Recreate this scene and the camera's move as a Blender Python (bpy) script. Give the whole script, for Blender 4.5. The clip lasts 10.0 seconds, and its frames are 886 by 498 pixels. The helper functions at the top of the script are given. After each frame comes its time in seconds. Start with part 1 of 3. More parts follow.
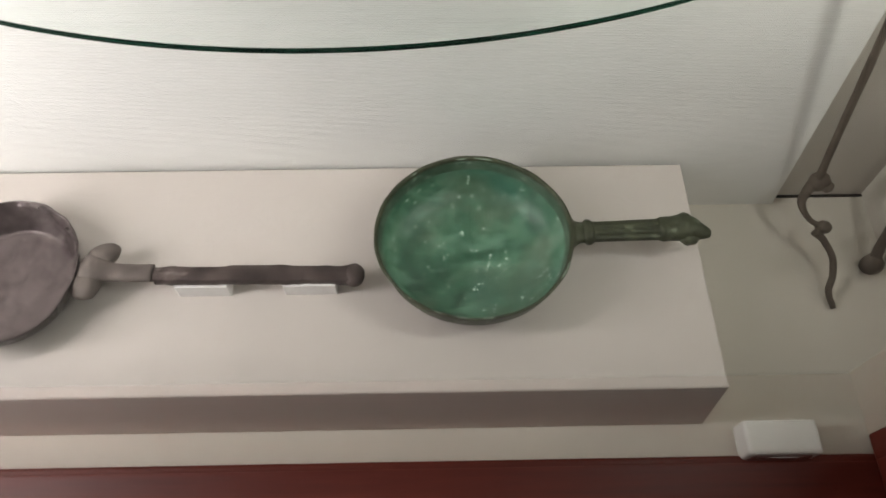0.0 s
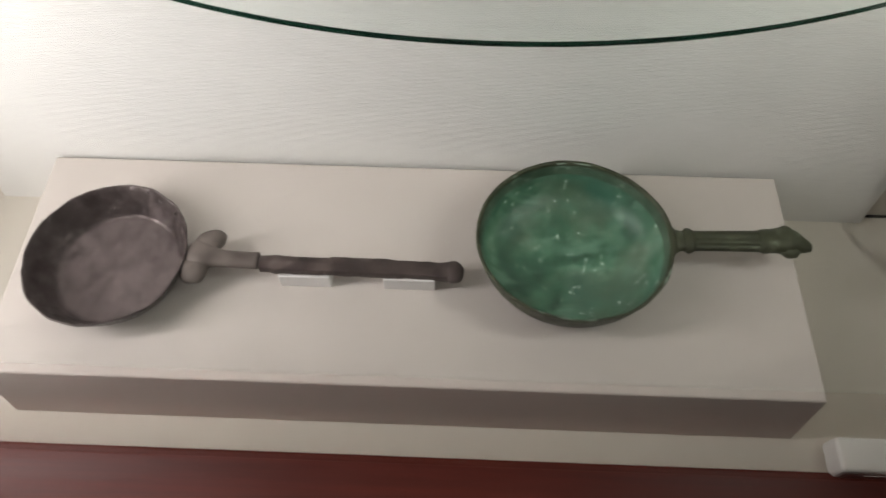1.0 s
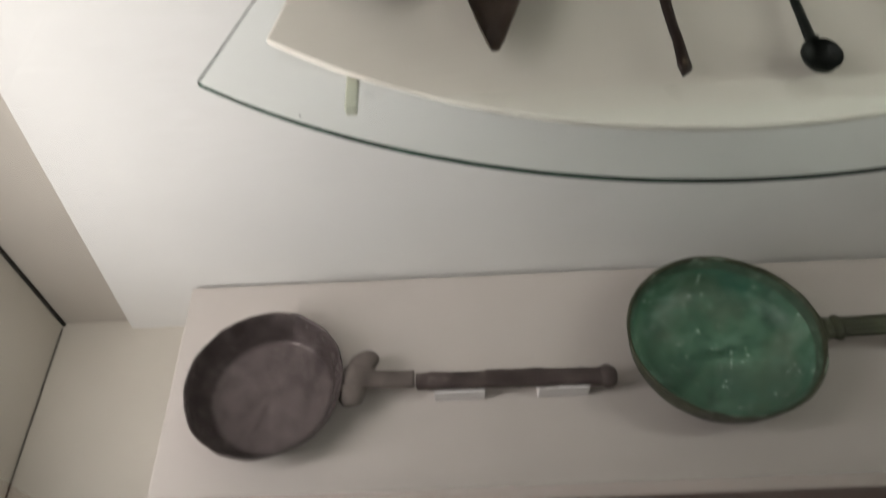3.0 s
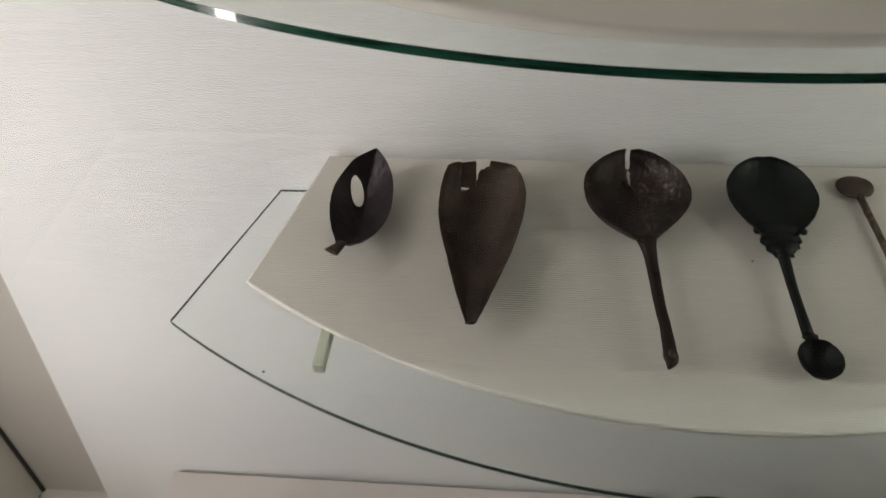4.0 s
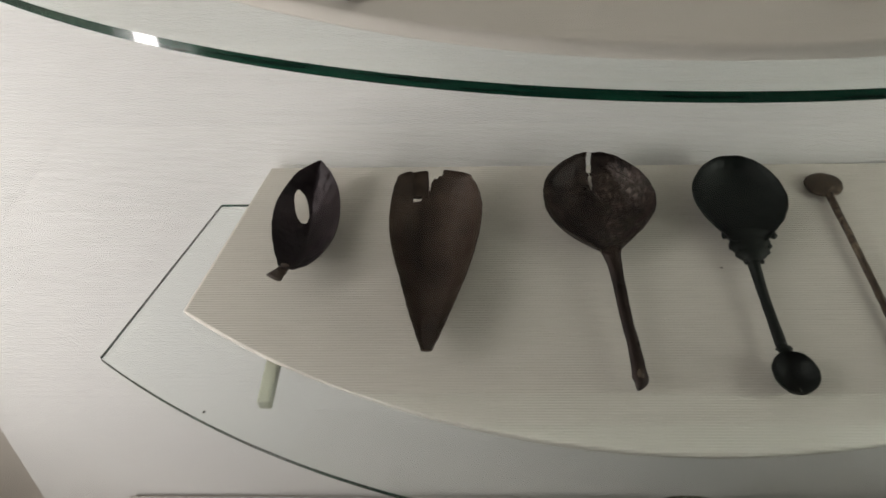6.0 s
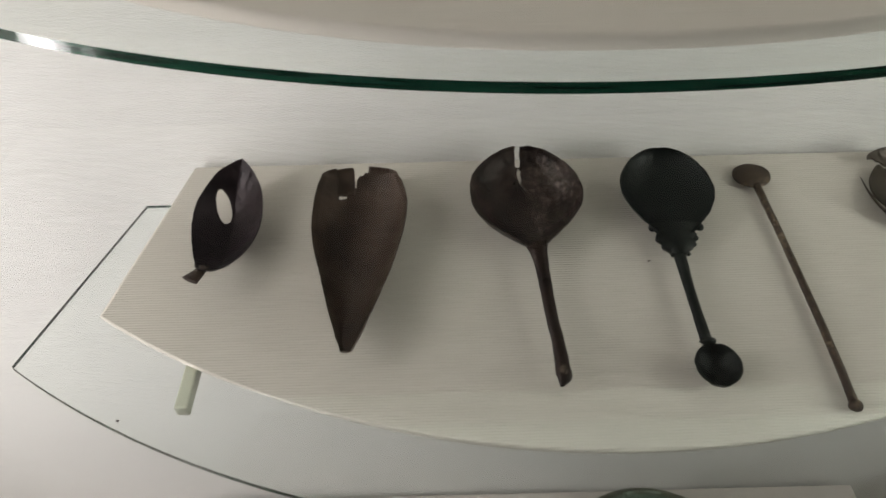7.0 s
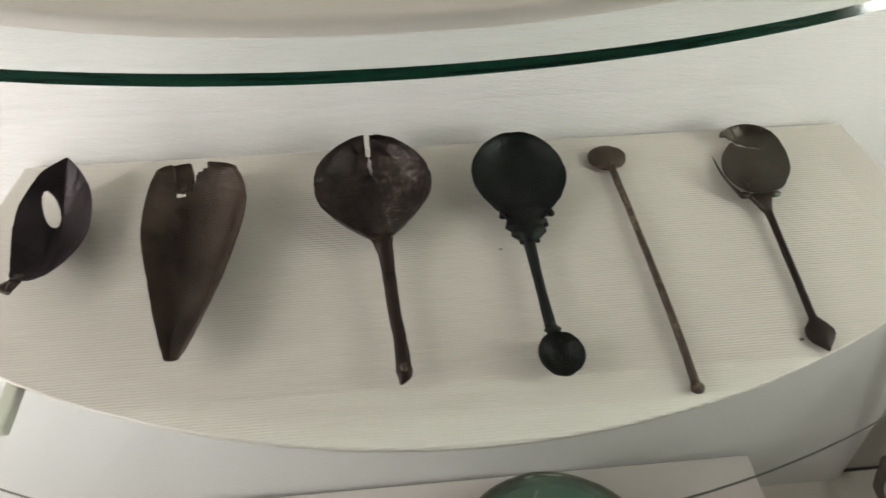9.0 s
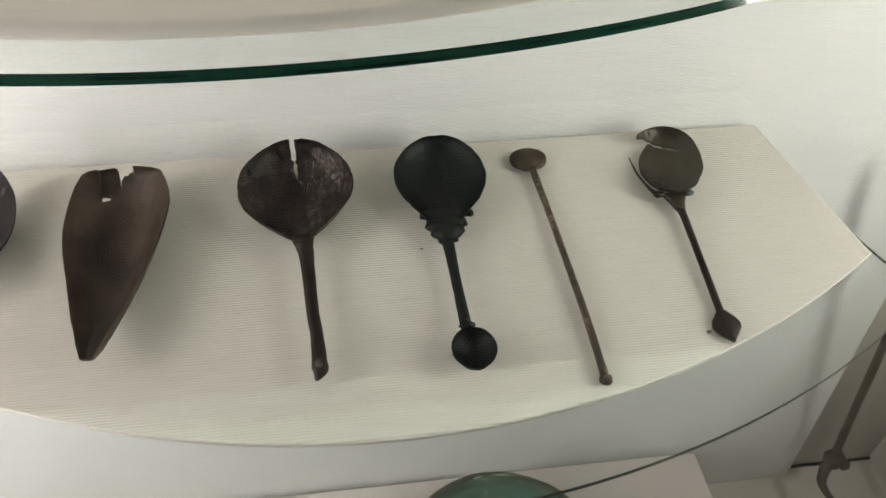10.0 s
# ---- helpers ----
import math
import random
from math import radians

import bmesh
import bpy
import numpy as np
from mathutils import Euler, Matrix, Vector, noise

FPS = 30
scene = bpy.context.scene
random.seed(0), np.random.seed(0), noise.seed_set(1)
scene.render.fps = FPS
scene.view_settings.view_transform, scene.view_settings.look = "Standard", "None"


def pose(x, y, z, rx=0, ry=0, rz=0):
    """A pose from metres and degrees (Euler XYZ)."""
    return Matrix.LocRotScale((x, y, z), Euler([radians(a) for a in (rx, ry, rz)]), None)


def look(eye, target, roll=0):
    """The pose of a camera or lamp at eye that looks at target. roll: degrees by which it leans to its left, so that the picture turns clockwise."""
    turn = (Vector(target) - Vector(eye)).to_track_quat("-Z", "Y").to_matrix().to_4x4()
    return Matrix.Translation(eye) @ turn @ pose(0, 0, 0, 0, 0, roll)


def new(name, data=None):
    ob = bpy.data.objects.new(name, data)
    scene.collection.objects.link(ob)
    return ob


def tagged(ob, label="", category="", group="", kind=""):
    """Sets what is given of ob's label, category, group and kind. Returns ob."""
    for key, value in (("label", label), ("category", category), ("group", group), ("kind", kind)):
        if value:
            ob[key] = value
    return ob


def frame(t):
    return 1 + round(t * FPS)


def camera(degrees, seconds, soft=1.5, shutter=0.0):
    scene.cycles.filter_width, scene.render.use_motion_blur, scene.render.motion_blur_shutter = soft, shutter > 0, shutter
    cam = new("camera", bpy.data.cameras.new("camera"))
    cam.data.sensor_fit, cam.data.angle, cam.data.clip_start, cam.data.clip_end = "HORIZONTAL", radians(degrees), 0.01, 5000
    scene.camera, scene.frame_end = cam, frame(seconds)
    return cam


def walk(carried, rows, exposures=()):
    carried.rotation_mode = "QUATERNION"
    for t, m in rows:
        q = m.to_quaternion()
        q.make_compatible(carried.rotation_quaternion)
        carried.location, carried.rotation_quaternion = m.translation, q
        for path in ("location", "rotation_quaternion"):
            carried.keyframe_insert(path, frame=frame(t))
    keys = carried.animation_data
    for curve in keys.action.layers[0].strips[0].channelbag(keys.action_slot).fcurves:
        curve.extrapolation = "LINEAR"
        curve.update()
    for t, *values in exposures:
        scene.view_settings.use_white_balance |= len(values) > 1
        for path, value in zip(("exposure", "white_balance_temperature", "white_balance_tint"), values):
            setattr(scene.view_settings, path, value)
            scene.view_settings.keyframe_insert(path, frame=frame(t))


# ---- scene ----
cam = camera(64.45, 10.0, 1.4, 0.5)
PATH = [
    (0, (0.1280, -0.4497, 1.6192), (0.1519, 0.5124, -0.1340), 0.42),
    (0.5, (0.0985, -0.4602, 1.6195), (0.0995, 0.5256, -0.1207), 1.00),
    (1, (0.0520, -0.4651, 1.6220), (0.0172, 0.5248, -0.1155), 0.13),
    (1.5, (0.0049, -0.4656, 1.6254), (-0.0258, 0.5324, -0.1075), -0.38),
    (2, (-0.0345, -0.4622, 1.6228), (-0.0265, 0.5425, -0.1065), 0.84),
    (2.2, (-0.0543, -0.4615, 1.6240), (-0.0189, 0.5472, -0.1026), 1.93),
    (3.3, (-0.0898, -0.4259, 1.6747), (-0.1478, 0.8402, 0.1275), -5.16),
    (3.5, (-0.0780, -0.4042, 1.6861), (-0.1446, 0.9203, 0.1891), -3.48),
    (4, (-0.0503, -0.3721, 1.6904), (-0.1997, 1.0709, 0.3136), -2.26),
    (4.5, (-0.0532, -0.3546, 1.6898), (-0.1613, 1.0962, 0.3174), -1.59),
    (5, (-0.0568, -0.3510, 1.6892), (-0.1500, 1.0936, 0.3091), -2.64),
    (5.2, (-0.0566, -0.3478, 1.6877), (-0.1515, 1.0873, 0.2979), -2.63),
    (6.5, (-0.0297, -0.3353, 1.6823), (-0.0494, 1.0764, 0.2658), -1.38),
    (7, (-0.0154, -0.3328, 1.6795), (-0.0064, 1.0745, 0.2585), -1.15),
    (7.5, (-0.0041, -0.3299, 1.6796), (0.0334, 1.0754, 0.2570), -0.72),
    (8, (0.0101, -0.3263, 1.6772), (0.0773, 1.0653, 0.2423), -0.68),
    (8.5, (0.0224, -0.3221, 1.6771), (0.1157, 1.0582, 0.2327), -0.38),
    (9, (0.0430, -0.3226, 1.6727), (0.1853, 1.0444, 0.2198), 0.57),
    (9.5, (0.0638, -0.3308, 1.6745), (0.2376, 1.0378, 0.2265), 0.91),
    (10, (0.0760, -0.3371, 1.6766), (0.2678, 1.0443, 0.2432), 1.33),
]
walk(cam, [(t, look(eye, target, roll)) for t, eye, target, roll in PATH],
     [(0, 0.08), (1, -0.20), (1.5, -0.46), (2.1, -0.55), (3.4, -0.99), (4, -1.13), (4.6, -1.12), (5.2, -1.12), (6.5, -0.93), (7.5, -0.67), (9, -0.37), (10, -0.27)])

# ---- light ----
world = bpy.data.worlds.new("world")
scene.world = world
world.use_nodes = True
world.node_tree.nodes["Background"].inputs["Color"].default_value = (0.9, 0.95, 1.0, 1)
world.node_tree.nodes["Background"].inputs["Strength"].default_value = 0.05


def tube_lamp(name, place, target, watts, width, height, colour):
    """An upright strip lamp behind a post of the case."""
    data = bpy.data.lights.new(name, "AREA")
    data.shape, data.size, data.size_y, data.energy, data.color = "RECTANGLE", width, height, watts, colour
    ob = new(name, data)
    ob.matrix_world = look(place, target)
    return ob


tube_lamp("left_tube_lamp", (-0.555, -0.270, 1.52), (0.0, 0.02, 1.52), 6.0, 0.03, 0.88, (1.0, 0.935, 0.925))
tube_lamp("right_tube_lamp", (0.592, -0.262, 1.62), (0.1, 0.02, 1.62), 3.5, 0.08, 0.46, (0.97, 0.975, 0.90))
# unseen spot, added to light the hall floor that veils the front glass
down = bpy.data.lights.new("added_veil_spot", "SPOT")
down.energy, down.spot_size, down.spot_blend, down.shadow_soft_size, down.color = 8.0, radians(44), 0.6, 0.08, (1.0, 0.94, 0.90)
new("added_veil_spot", down).matrix_world = look((0.0, -1.20, 2.94), (0.0, -1.201, 0.0))


# ---- materials ----
class Nodes:
    """A node material under construction."""

    def __init__(self, name):
        self.mat = bpy.data.materials.new(name)
        self.mat.use_nodes = True
        self.tree = self.mat.node_tree
        self.bsdf = self.tree.nodes["Principled BSDF"]
        self.coord = self.add("ShaderNodeTexCoord").outputs["Object"]

    def add(self, kind, **inputs):
        node = self.tree.nodes.new(kind)
        for key, value in inputs.items():
            node.inputs[key.replace("_", " ")].default_value = value
        return node

    def link(self, a, b):
        self.tree.links.new(a, b)

    def noise(self, scale, detail=4.0, rough=0.55, stretch=None):
        node = self.add("ShaderNodeTexNoise", Scale=scale, Detail=detail, Roughness=rough)
        source = self.coord
        if stretch:
            m = self.add("ShaderNodeMapping")
            m.inputs["Scale"].default_value = stretch
            self.link(source, m.inputs["Vector"])
            source = m.outputs["Vector"]
        self.link(source, node.inputs["Vector"])
        return node.outputs["Fac"]

    def ramp(self, fac, stops):
        node = self.add("ShaderNodeValToRGB")
        while len(node.color_ramp.elements) < len(stops):
            node.color_ramp.elements.new(0.5)
        for e, (pos, col) in zip(node.color_ramp.elements, stops):
            e.position, e.color = pos, (*col, 1) if len(col) == 3 else col
        self.link(fac, node.inputs["Fac"])
        return node.outputs["Color"]

    def mix(self, fac, a, b, blend="MIX"):
        node = self.add("ShaderNodeMix")
        node.data_type, node.blend_type = "RGBA", blend
        for sock, val in ((node.inputs[0], fac), (node.inputs[6], a), (node.inputs[7], b)):
            if hasattr(val, "is_linked"):
                self.link(val, sock)
            else:
                sock.default_value = val if isinstance(val, (int, float)) else (*val, 1)
        return node.outputs[2]

    def bump(self, height, strength, distance, under=None):
        node = self.add("ShaderNodeBump", Strength=strength, Distance=distance)
        self.link(height, node.inputs["Height"])
        if under is not None:
            self.link(under, node.inputs["Normal"])
        return node.outputs["Normal"]

    def done(self, colour, rough, normal=None, metal=0.0, spec=0.5):
        for key, val in (("Base Color", colour), ("Roughness", rough), ("Metallic", metal)):
            if hasattr(val, "is_linked"):
                self.link(val, self.bsdf.inputs[key])
            else:
                self.bsdf.inputs[key].default_value = val if isinstance(val, (int, float)) else (*val, 1)
        self.bsdf.inputs["Specular IOR Level"].default_value = spec
        if normal is not None:
            self.link(normal, self.bsdf.inputs["Normal"])
        return self.mat


def ribbed_fabric(name, colour, axis, relief, pitch=0.0020):
    """Cloth with fine uneven horizontal ribs; axis: the direction across the ribs."""
    n = Nodes(name)
    wob = n.noise(22.0, 3, 0.5, (1, 4, 4))
    sep = n.add("ShaderNodeSeparateXYZ")
    n.link(n.coord, sep.inputs[0])
    mad = n.add("ShaderNodeMath")
    mad.operation = "MULTIPLY_ADD"
    n.link(wob, mad.inputs[0])
    mad.inputs[1].default_value = 0.0004
    n.link(sep.outputs[axis], mad.inputs[2])
    turn = n.add("ShaderNodeMath")
    turn.operation = "MULTIPLY"
    n.link(mad.outputs[0], turn.inputs[0])
    turn.inputs[1].default_value = 2 * math.pi / pitch
    sine = n.add("ShaderNodeMath")
    sine.operation = "SINE"
    n.link(turn.outputs[0], sine.inputs[0])
    gate = n.ramp(n.noise(70.0, 4, 0.65, (0.5, 3, 3)), [(0.36, (0.3, 0.3, 0.3)), (0.66, (1, 1, 1))])
    rib = n.add("ShaderNodeMath")
    rib.operation = "MULTIPLY"
    n.link(sine.outputs[0], rib.inputs[0])
    n.link(gate, rib.inputs[1])
    slub = n.noise(0.95 / pitch, 2, 0.5, (0.08, 1, 1))
    weave = n.bump(rib.outputs[0], relief * 1.0, 0.0006)
    weave = n.bump(slub, relief * 0.28, 0.0008, weave)
    stain = n.noise(7.0, 4, 0.6)
    col = n.ramp(stain, [(0.3, tuple(c * 0.955 for c in colour)), (0.7, colour)])
    thread = n.ramp(slub, [(0.3, (0.93, 0.93, 0.92)), (0.7, (1, 1, 1))])
    col = n.mix(1.0, col, thread, "MULTIPLY")
    return n.done(col, 0.92, weave, spec=0.15)


def paint(name, colour, rough, grain=300.0, relief=0.0002, mottle=0.94):
    n = Nodes(name)
    stain = n.noise(9.0, 5, 0.6)
    col = n.ramp(stain, [(0.3, tuple(c * mottle for c in colour)), (0.7, colour)])
    fleck = n.ramp(n.noise(grain * 0.6, 2), [(0.3, (0.965, 0.96, 0.955)), (0.6, (1, 1, 1))])
    return n.done(n.mix(1.0, col, fleck, "MULTIPLY"), rough, n.bump(n.noise(grain, 3), 0.25, relief), spec=0.3)


def old_bronze(name, dark, light, spot, rough=0.45, grain=120.0, metal=0.35, spots=0.62, dents=0.35):
    """Patinated bronze: two tones, crusty spots and pitting."""
    n = Nodes(name)
    col = n.ramp(n.noise(grain * 0.4, 5, 0.62), [(0.38, dark), (0.62, light)])
    crust = n.ramp(n.noise(grain * 1.3, 6, 0.75), [(spots - 0.05, (0, 0, 0)), (spots + 0.04, (1, 1, 1))])
    patch = n.ramp(n.noise(grain * 0.2, 3, 0.55), [(0.40, (0.12, 0.12, 0.12)), (0.60, (1, 1, 1))])
    crust = n.mix(1.0, crust, patch, "MULTIPLY")
    col = n.mix(crust, col, spot)
    gloss = n.ramp(n.noise(grain, 4), [(0.3, (rough - 0.1,) * 3), (0.7, (rough + 0.18,) * 3)])
    pit = n.bump(n.noise(grain * 4, 4, 0.65), 0.5, 0.0007)
    dent = n.bump(n.noise(grain * 0.35, 2), dents, 0.003, pit)
    return n.done(col, gloss, dent, metal, 0.27)


def crusted_bronze():
    """Near-black brown bronze with pale crust gathered in a few patches."""
    n = Nodes("crusted_brown_bronze")
    col = n.ramp(n.noise(90.0, 5, 0.62), [(0.36, (0.0070, 0.0038, 0.0032)), (0.64, (0.0270, 0.0165, 0.0125))])
    green = n.ramp(n.noise(60.0, 4, 0.6), [(0.56, (0, 0, 0)), (0.70, (0.5, 0.5, 0.5))])
    col = n.mix(green, col, (0.030, 0.034, 0.018))
    flake = n.ramp(n.noise(420.0, 6, 0.8), [(0.52, (0, 0, 0)), (0.60, (1, 1, 1))])
    patch = n.ramp(n.noise(42.0, 3, 0.55), [(0.44, (0.04, 0.04, 0.04)), (0.58, (1, 1, 1))])
    col = n.mix(n.mix(1.0, flake, patch, "MULTIPLY"), col, (0.21, 0.165, 0.14))
    gloss = n.ramp(n.noise(180.0, 4), [(0.3, (0.26,) * 3), (0.7, (0.52,) * 3)])
    pit = n.bump(n.noise(700.0, 4, 0.65), 0.5, 0.0007)
    return n.done(col, gloss, n.bump(n.noise(70.0, 2), 0.35, 0.003, pit), 0.35, 0.3)


def green_patina():
    n = Nodes("green_patina")
    big = n.noise(24.0, 5, 0.6)
    col = n.ramp(big, [(0.34, (0.010, 0.055, 0.030)), (0.45, (0.032, 0.120, 0.066)), (0.55, (0.070, 0.180, 0.105)), (0.66, (0.18, 0.29, 0.20))])
    mid = n.noise(75.0, 6, 0.7)
    col = n.mix(n.ramp(mid, [(0.45, (0, 0, 0)), (0.75, (0.5, 0.5, 0.5))]), col, (0.13, 0.30, 0.205))
    streak = n.noise(60.0, 5, 0.65, (0.35, 1, 1))
    col = n.mix(n.ramp(streak, [(0.50, (0, 0, 0)), (0.64, (0.55, 0.55, 0.55))]), col, (0.20, 0.36, 0.26))
    dull = n.noise(16.0, 4, 0.6, (1, 1, 2))
    col = n.mix(n.ramp(dull, [(0.50, (0, 0, 0)), (0.62, (0.6, 0.6, 0.6))]), col, (0.085, 0.125, 0.078))
    teal = n.noise(13.0, 3, 0.5)
    col = n.mix(n.ramp(teal, [(0.55, (0, 0, 0)), (0.7, (0.65, 0.65, 0.65))]), col, (0.012, 0.11, 0.075))
    pale = n.ramp(n.noise(95.0, 6, 0.72), [(0.625, (0, 0, 0)), (0.655, (1, 1, 1))])
    col = n.mix(pale, col, (0.50, 0.60, 0.52))
    normal = n.bump(n.noise(260.0, 4, 0.7), 0.35, 0.0008)
    normal = n.bump(n.noise(40.0, 3), 0.3, 0.003, normal)
    return n.done(col, n.ramp(mid, [(0.3, (0.30,) * 3), (0.7, (0.55,) * 3)]), normal, 0.0, 0.5)


def clear_glass():
    n = Nodes("shelf_glass")
    n.bsdf.inputs["Transmission Weight"].default_value = 1.0
    smear = n.ramp(n.noise(9.0, 4), [(0.4, (0.0, 0.0, 0.0)), (0.8, (0.03, 0.03, 0.03))])
    n.done((0.955, 0.985, 0.97), smear)
    n.bsdf.inputs["IOR"].default_value = 1.45
    return n.mat


def glass_edge():
    n = Nodes("glass_edge")
    streak = n.noise(30.0, 3, 0.5, (1, 1, 20))
    col = n.ramp(streak, [(0.35, (0.004, 0.022, 0.014)), (0.65, (0.010, 0.060, 0.036))])
    return n.done(col, 0.12, None, 0.0, 0.6)


WALL_CLOTH = ribbed_fabric("wall_cloth", (0.80, 0.79, 0.77), 2, 0.40, 0.0018)
BOARD_CLOTH = ribbed_fabric("board_cloth", (0.63, 0.595, 0.535), 1, 0.29, 0.0015)
LINING = ribbed_fabric("board_lining_cloth", (0.64, 0.60, 0.54), 1, 0.05, 0.0014)
PLINTH = paint("plinth_paint", (0.605, 0.552, 0.516), 0.75, 260.0)
FLOOR = paint("case_floor_paint", (0.65, 0.61, 0.54), 0.7)
GREY_WALL = paint("grey_wall_paint", (0.48, 0.445, 0.395), 0.8)
SIDE_WALL = paint("side_wall_paint", (0.64, 0.605, 0.545), 0.8)
SEAM = paint("dark_seam", (0.02, 0.018, 0.015), 0.9)
CEILING = paint("case_ceiling_paint", (0.75, 0.74, 0.71), 0.8)
ROOM = paint("hall_paint", (0.20, 0.185, 0.17), 0.85)
ROOM_FLOOR = paint("hall_floor_stone", (0.58, 0.54, 0.50), 0.5)
GLASS, EDGE = clear_glass(), glass_edge()
BRACKET = paint("bracket_paint", (0.42, 0.42, 0.33), 0.45)
PLASTIC = paint("white_plastic", (0.86, 0.85, 0.82), 0.45, 500.0, 0.0001)
DARK_PLASTIC = paint("dark_plastic", (0.05, 0.045, 0.04), 0.5)
PROP = paint("white_foam", (0.80, 0.77, 0.76), 0.7)


def red_wood():
    n = Nodes("red_lacquered_wood")
    grain = n.noise(40.0, 5, 0.6, (0.06, 1, 1))
    col = n.ramp(grain, [(0.3, (0.055, 0.0085, 0.005)), (0.7, (0.100, 0.016, 0.009))])
    return n.done(col, n.ramp(grain, [(0.3, (0.38,) * 3), (0.7, (0.55,) * 3)]), n.bump(grain, 0.15, 0.0008), spec=0.22)


RED = red_wood()
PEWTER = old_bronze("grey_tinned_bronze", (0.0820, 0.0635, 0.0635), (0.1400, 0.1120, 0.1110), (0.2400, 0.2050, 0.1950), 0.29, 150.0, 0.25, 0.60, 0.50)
PEWTER_STEM = old_bronze("grey_corroded_bronze", (0.085, 0.068, 0.060), (0.185, 0.155, 0.140), (0.070, 0.054, 0.048), 0.6, 130.0, 0.05, 0.55, 0.6)
IRON_STEM = old_bronze("dark_corroded_bronze", (0.030, 0.020, 0.019), (0.085, 0.062, 0.057), (0.19, 0.155, 0.145), 0.45, 100.0, 0.15, 0.57, 0.7)
# glossier, darker copy of the pewter; the pan wall's shade is in its colour
PEWTER_SHADED = old_bronze("shaded_glossy_tinned_bronze", (0.0470, 0.0360, 0.0355), (0.1080, 0.0860, 0.0840), (0.2100, 0.1800, 0.1720), 0.20, 150.0, 0.35, 0.60, 0.85)
GREEN = green_patina()
GREEN_WALL = old_bronze("dull_grey_green_bronze", (0.034, 0.070, 0.042), (0.085, 0.130, 0.088), (0.24, 0.32, 0.25), 0.42, 90.0, 0.0, 0.60)
# pale tone that paints the glints of the pan's inner wall
GLINT = old_bronze("pale_glint_bronze", (0.22, 0.19, 0.185), (0.36, 0.32, 0.31), (0.45, 0.41, 0.40), 0.18, 200.0, 0.3, 0.62, 0.6)
CHIP = paint("pale_green_corrosion", (0.27, 0.35, 0.27), 0.6, 500.0, 0.0008, 0.6)
OLIVE = old_bronze("olive_green_bronze", (0.0270, 0.0310, 0.0160), (0.0590, 0.0650, 0.0350), (0.1700, 0.2000, 0.1400), 0.46, 120.0, 0.2, 0.60)
LEAF = old_bronze("violet_black_bronze", (0.0095, 0.0062, 0.0074), (0.0299, 0.0210, 0.0228), (0.0510, 0.0408, 0.0394), 0.36, 80.0, 0.45, 0.68)
TEAR = old_bronze("brown_bronze", (0.026, 0.0165, 0.0115), (0.075, 0.052, 0.038), (0.13, 0.10, 0.078), 0.42, 110.0, 0.3, 0.63)
LADLE = crusted_bronze()
STEM = old_bronze("dark_brown_bronze", (0.0092, 0.0055, 0.0045), (0.0250, 0.0150, 0.0115), (0.0462, 0.0330, 0.0297), 0.36, 120.0, 0.4, 0.67)
BLACK = old_bronze("green_black_bronze", (0.0034, 0.0050, 0.0042), (0.0100, 0.0135, 0.0112), (0.0216, 0.0288, 0.0238), 0.44, 60.0, 0.40, 0.70, 0.15)
ROD = old_bronze("brown_rod_bronze", (0.0272, 0.0176, 0.0120), (0.0528, 0.0368, 0.0264), (0.2600, 0.2000, 0.1350), 0.44, 330.0, 0.25, 0.555)
SIEVE = old_bronze("olive_brown_bronze", (0.0210, 0.0140, 0.0090), (0.0720, 0.0610, 0.0450), (0.0480, 0.0720, 0.0640), 0.34, 50.0, 0.45, 0.62)
RUST = old_bronze("dull_brown_iron", (0.075, 0.058, 0.044), (0.12, 0.096, 0.074), (0.15, 0.12, 0.09), 0.7, 110.0, 0.0, 0.64)


# ---- mesh helpers ----
def mesh_ob(name, verts, faces, mats, parent=None, label="", smooth=True, slots=None):
    data = bpy.data.meshes.new(name)
    data.from_pydata([tuple(v) for v in verts], [], faces)
    for m in mats if isinstance(mats, (list, tuple)) else [mats]:
        data.materials.append(m)
    bm = bmesh.new()
    bm.from_mesh(data)
    bmesh.ops.remove_doubles(bm, verts=bm.verts, dist=1e-6)
    bmesh.ops.recalc_face_normals(bm, faces=bm.faces)
    bm.to_mesh(data)
    bm.free()
    for p in data.polygons:
        p.use_smooth = smooth
    if slots:
        for p in data.polygons:
            p.material_index = slots(p)
    ob = new(name, data)
    if parent is not None:
        ob.parent = parent
    if label:
        ob["label"] = label
    return ob


def box(name, lo, hi, mat, parent=None, label="", bevel=0.0, segments=2):
    bm = bmesh.new()
    bmesh.ops.create_cube(bm, size=1.0)
    for v in bm.verts:
        v.co = Vector([lo[i] + (v.co[i] + 0.5) * (hi[i] - lo[i]) for i in range(3)])
    if bevel:
        bmesh.ops.bevel(bm, geom=bm.edges[:], offset=bevel, segments=segments, affect="EDGES", profile=0.5)
    data = bpy.data.meshes.new(name)
    bm.to_mesh(data)
    bm.free()
    data.materials.append(mat)
    ob = new(name, data)
    if parent is not None:
        ob.parent = parent
    if label:
        ob["label"] = label
    return ob


def thing(name, m, label, category, group=""):
    ob = new(name)
    ob.empty_display_size = 0.02
    ob.matrix_world = m
    return tagged(ob, label, category, group)


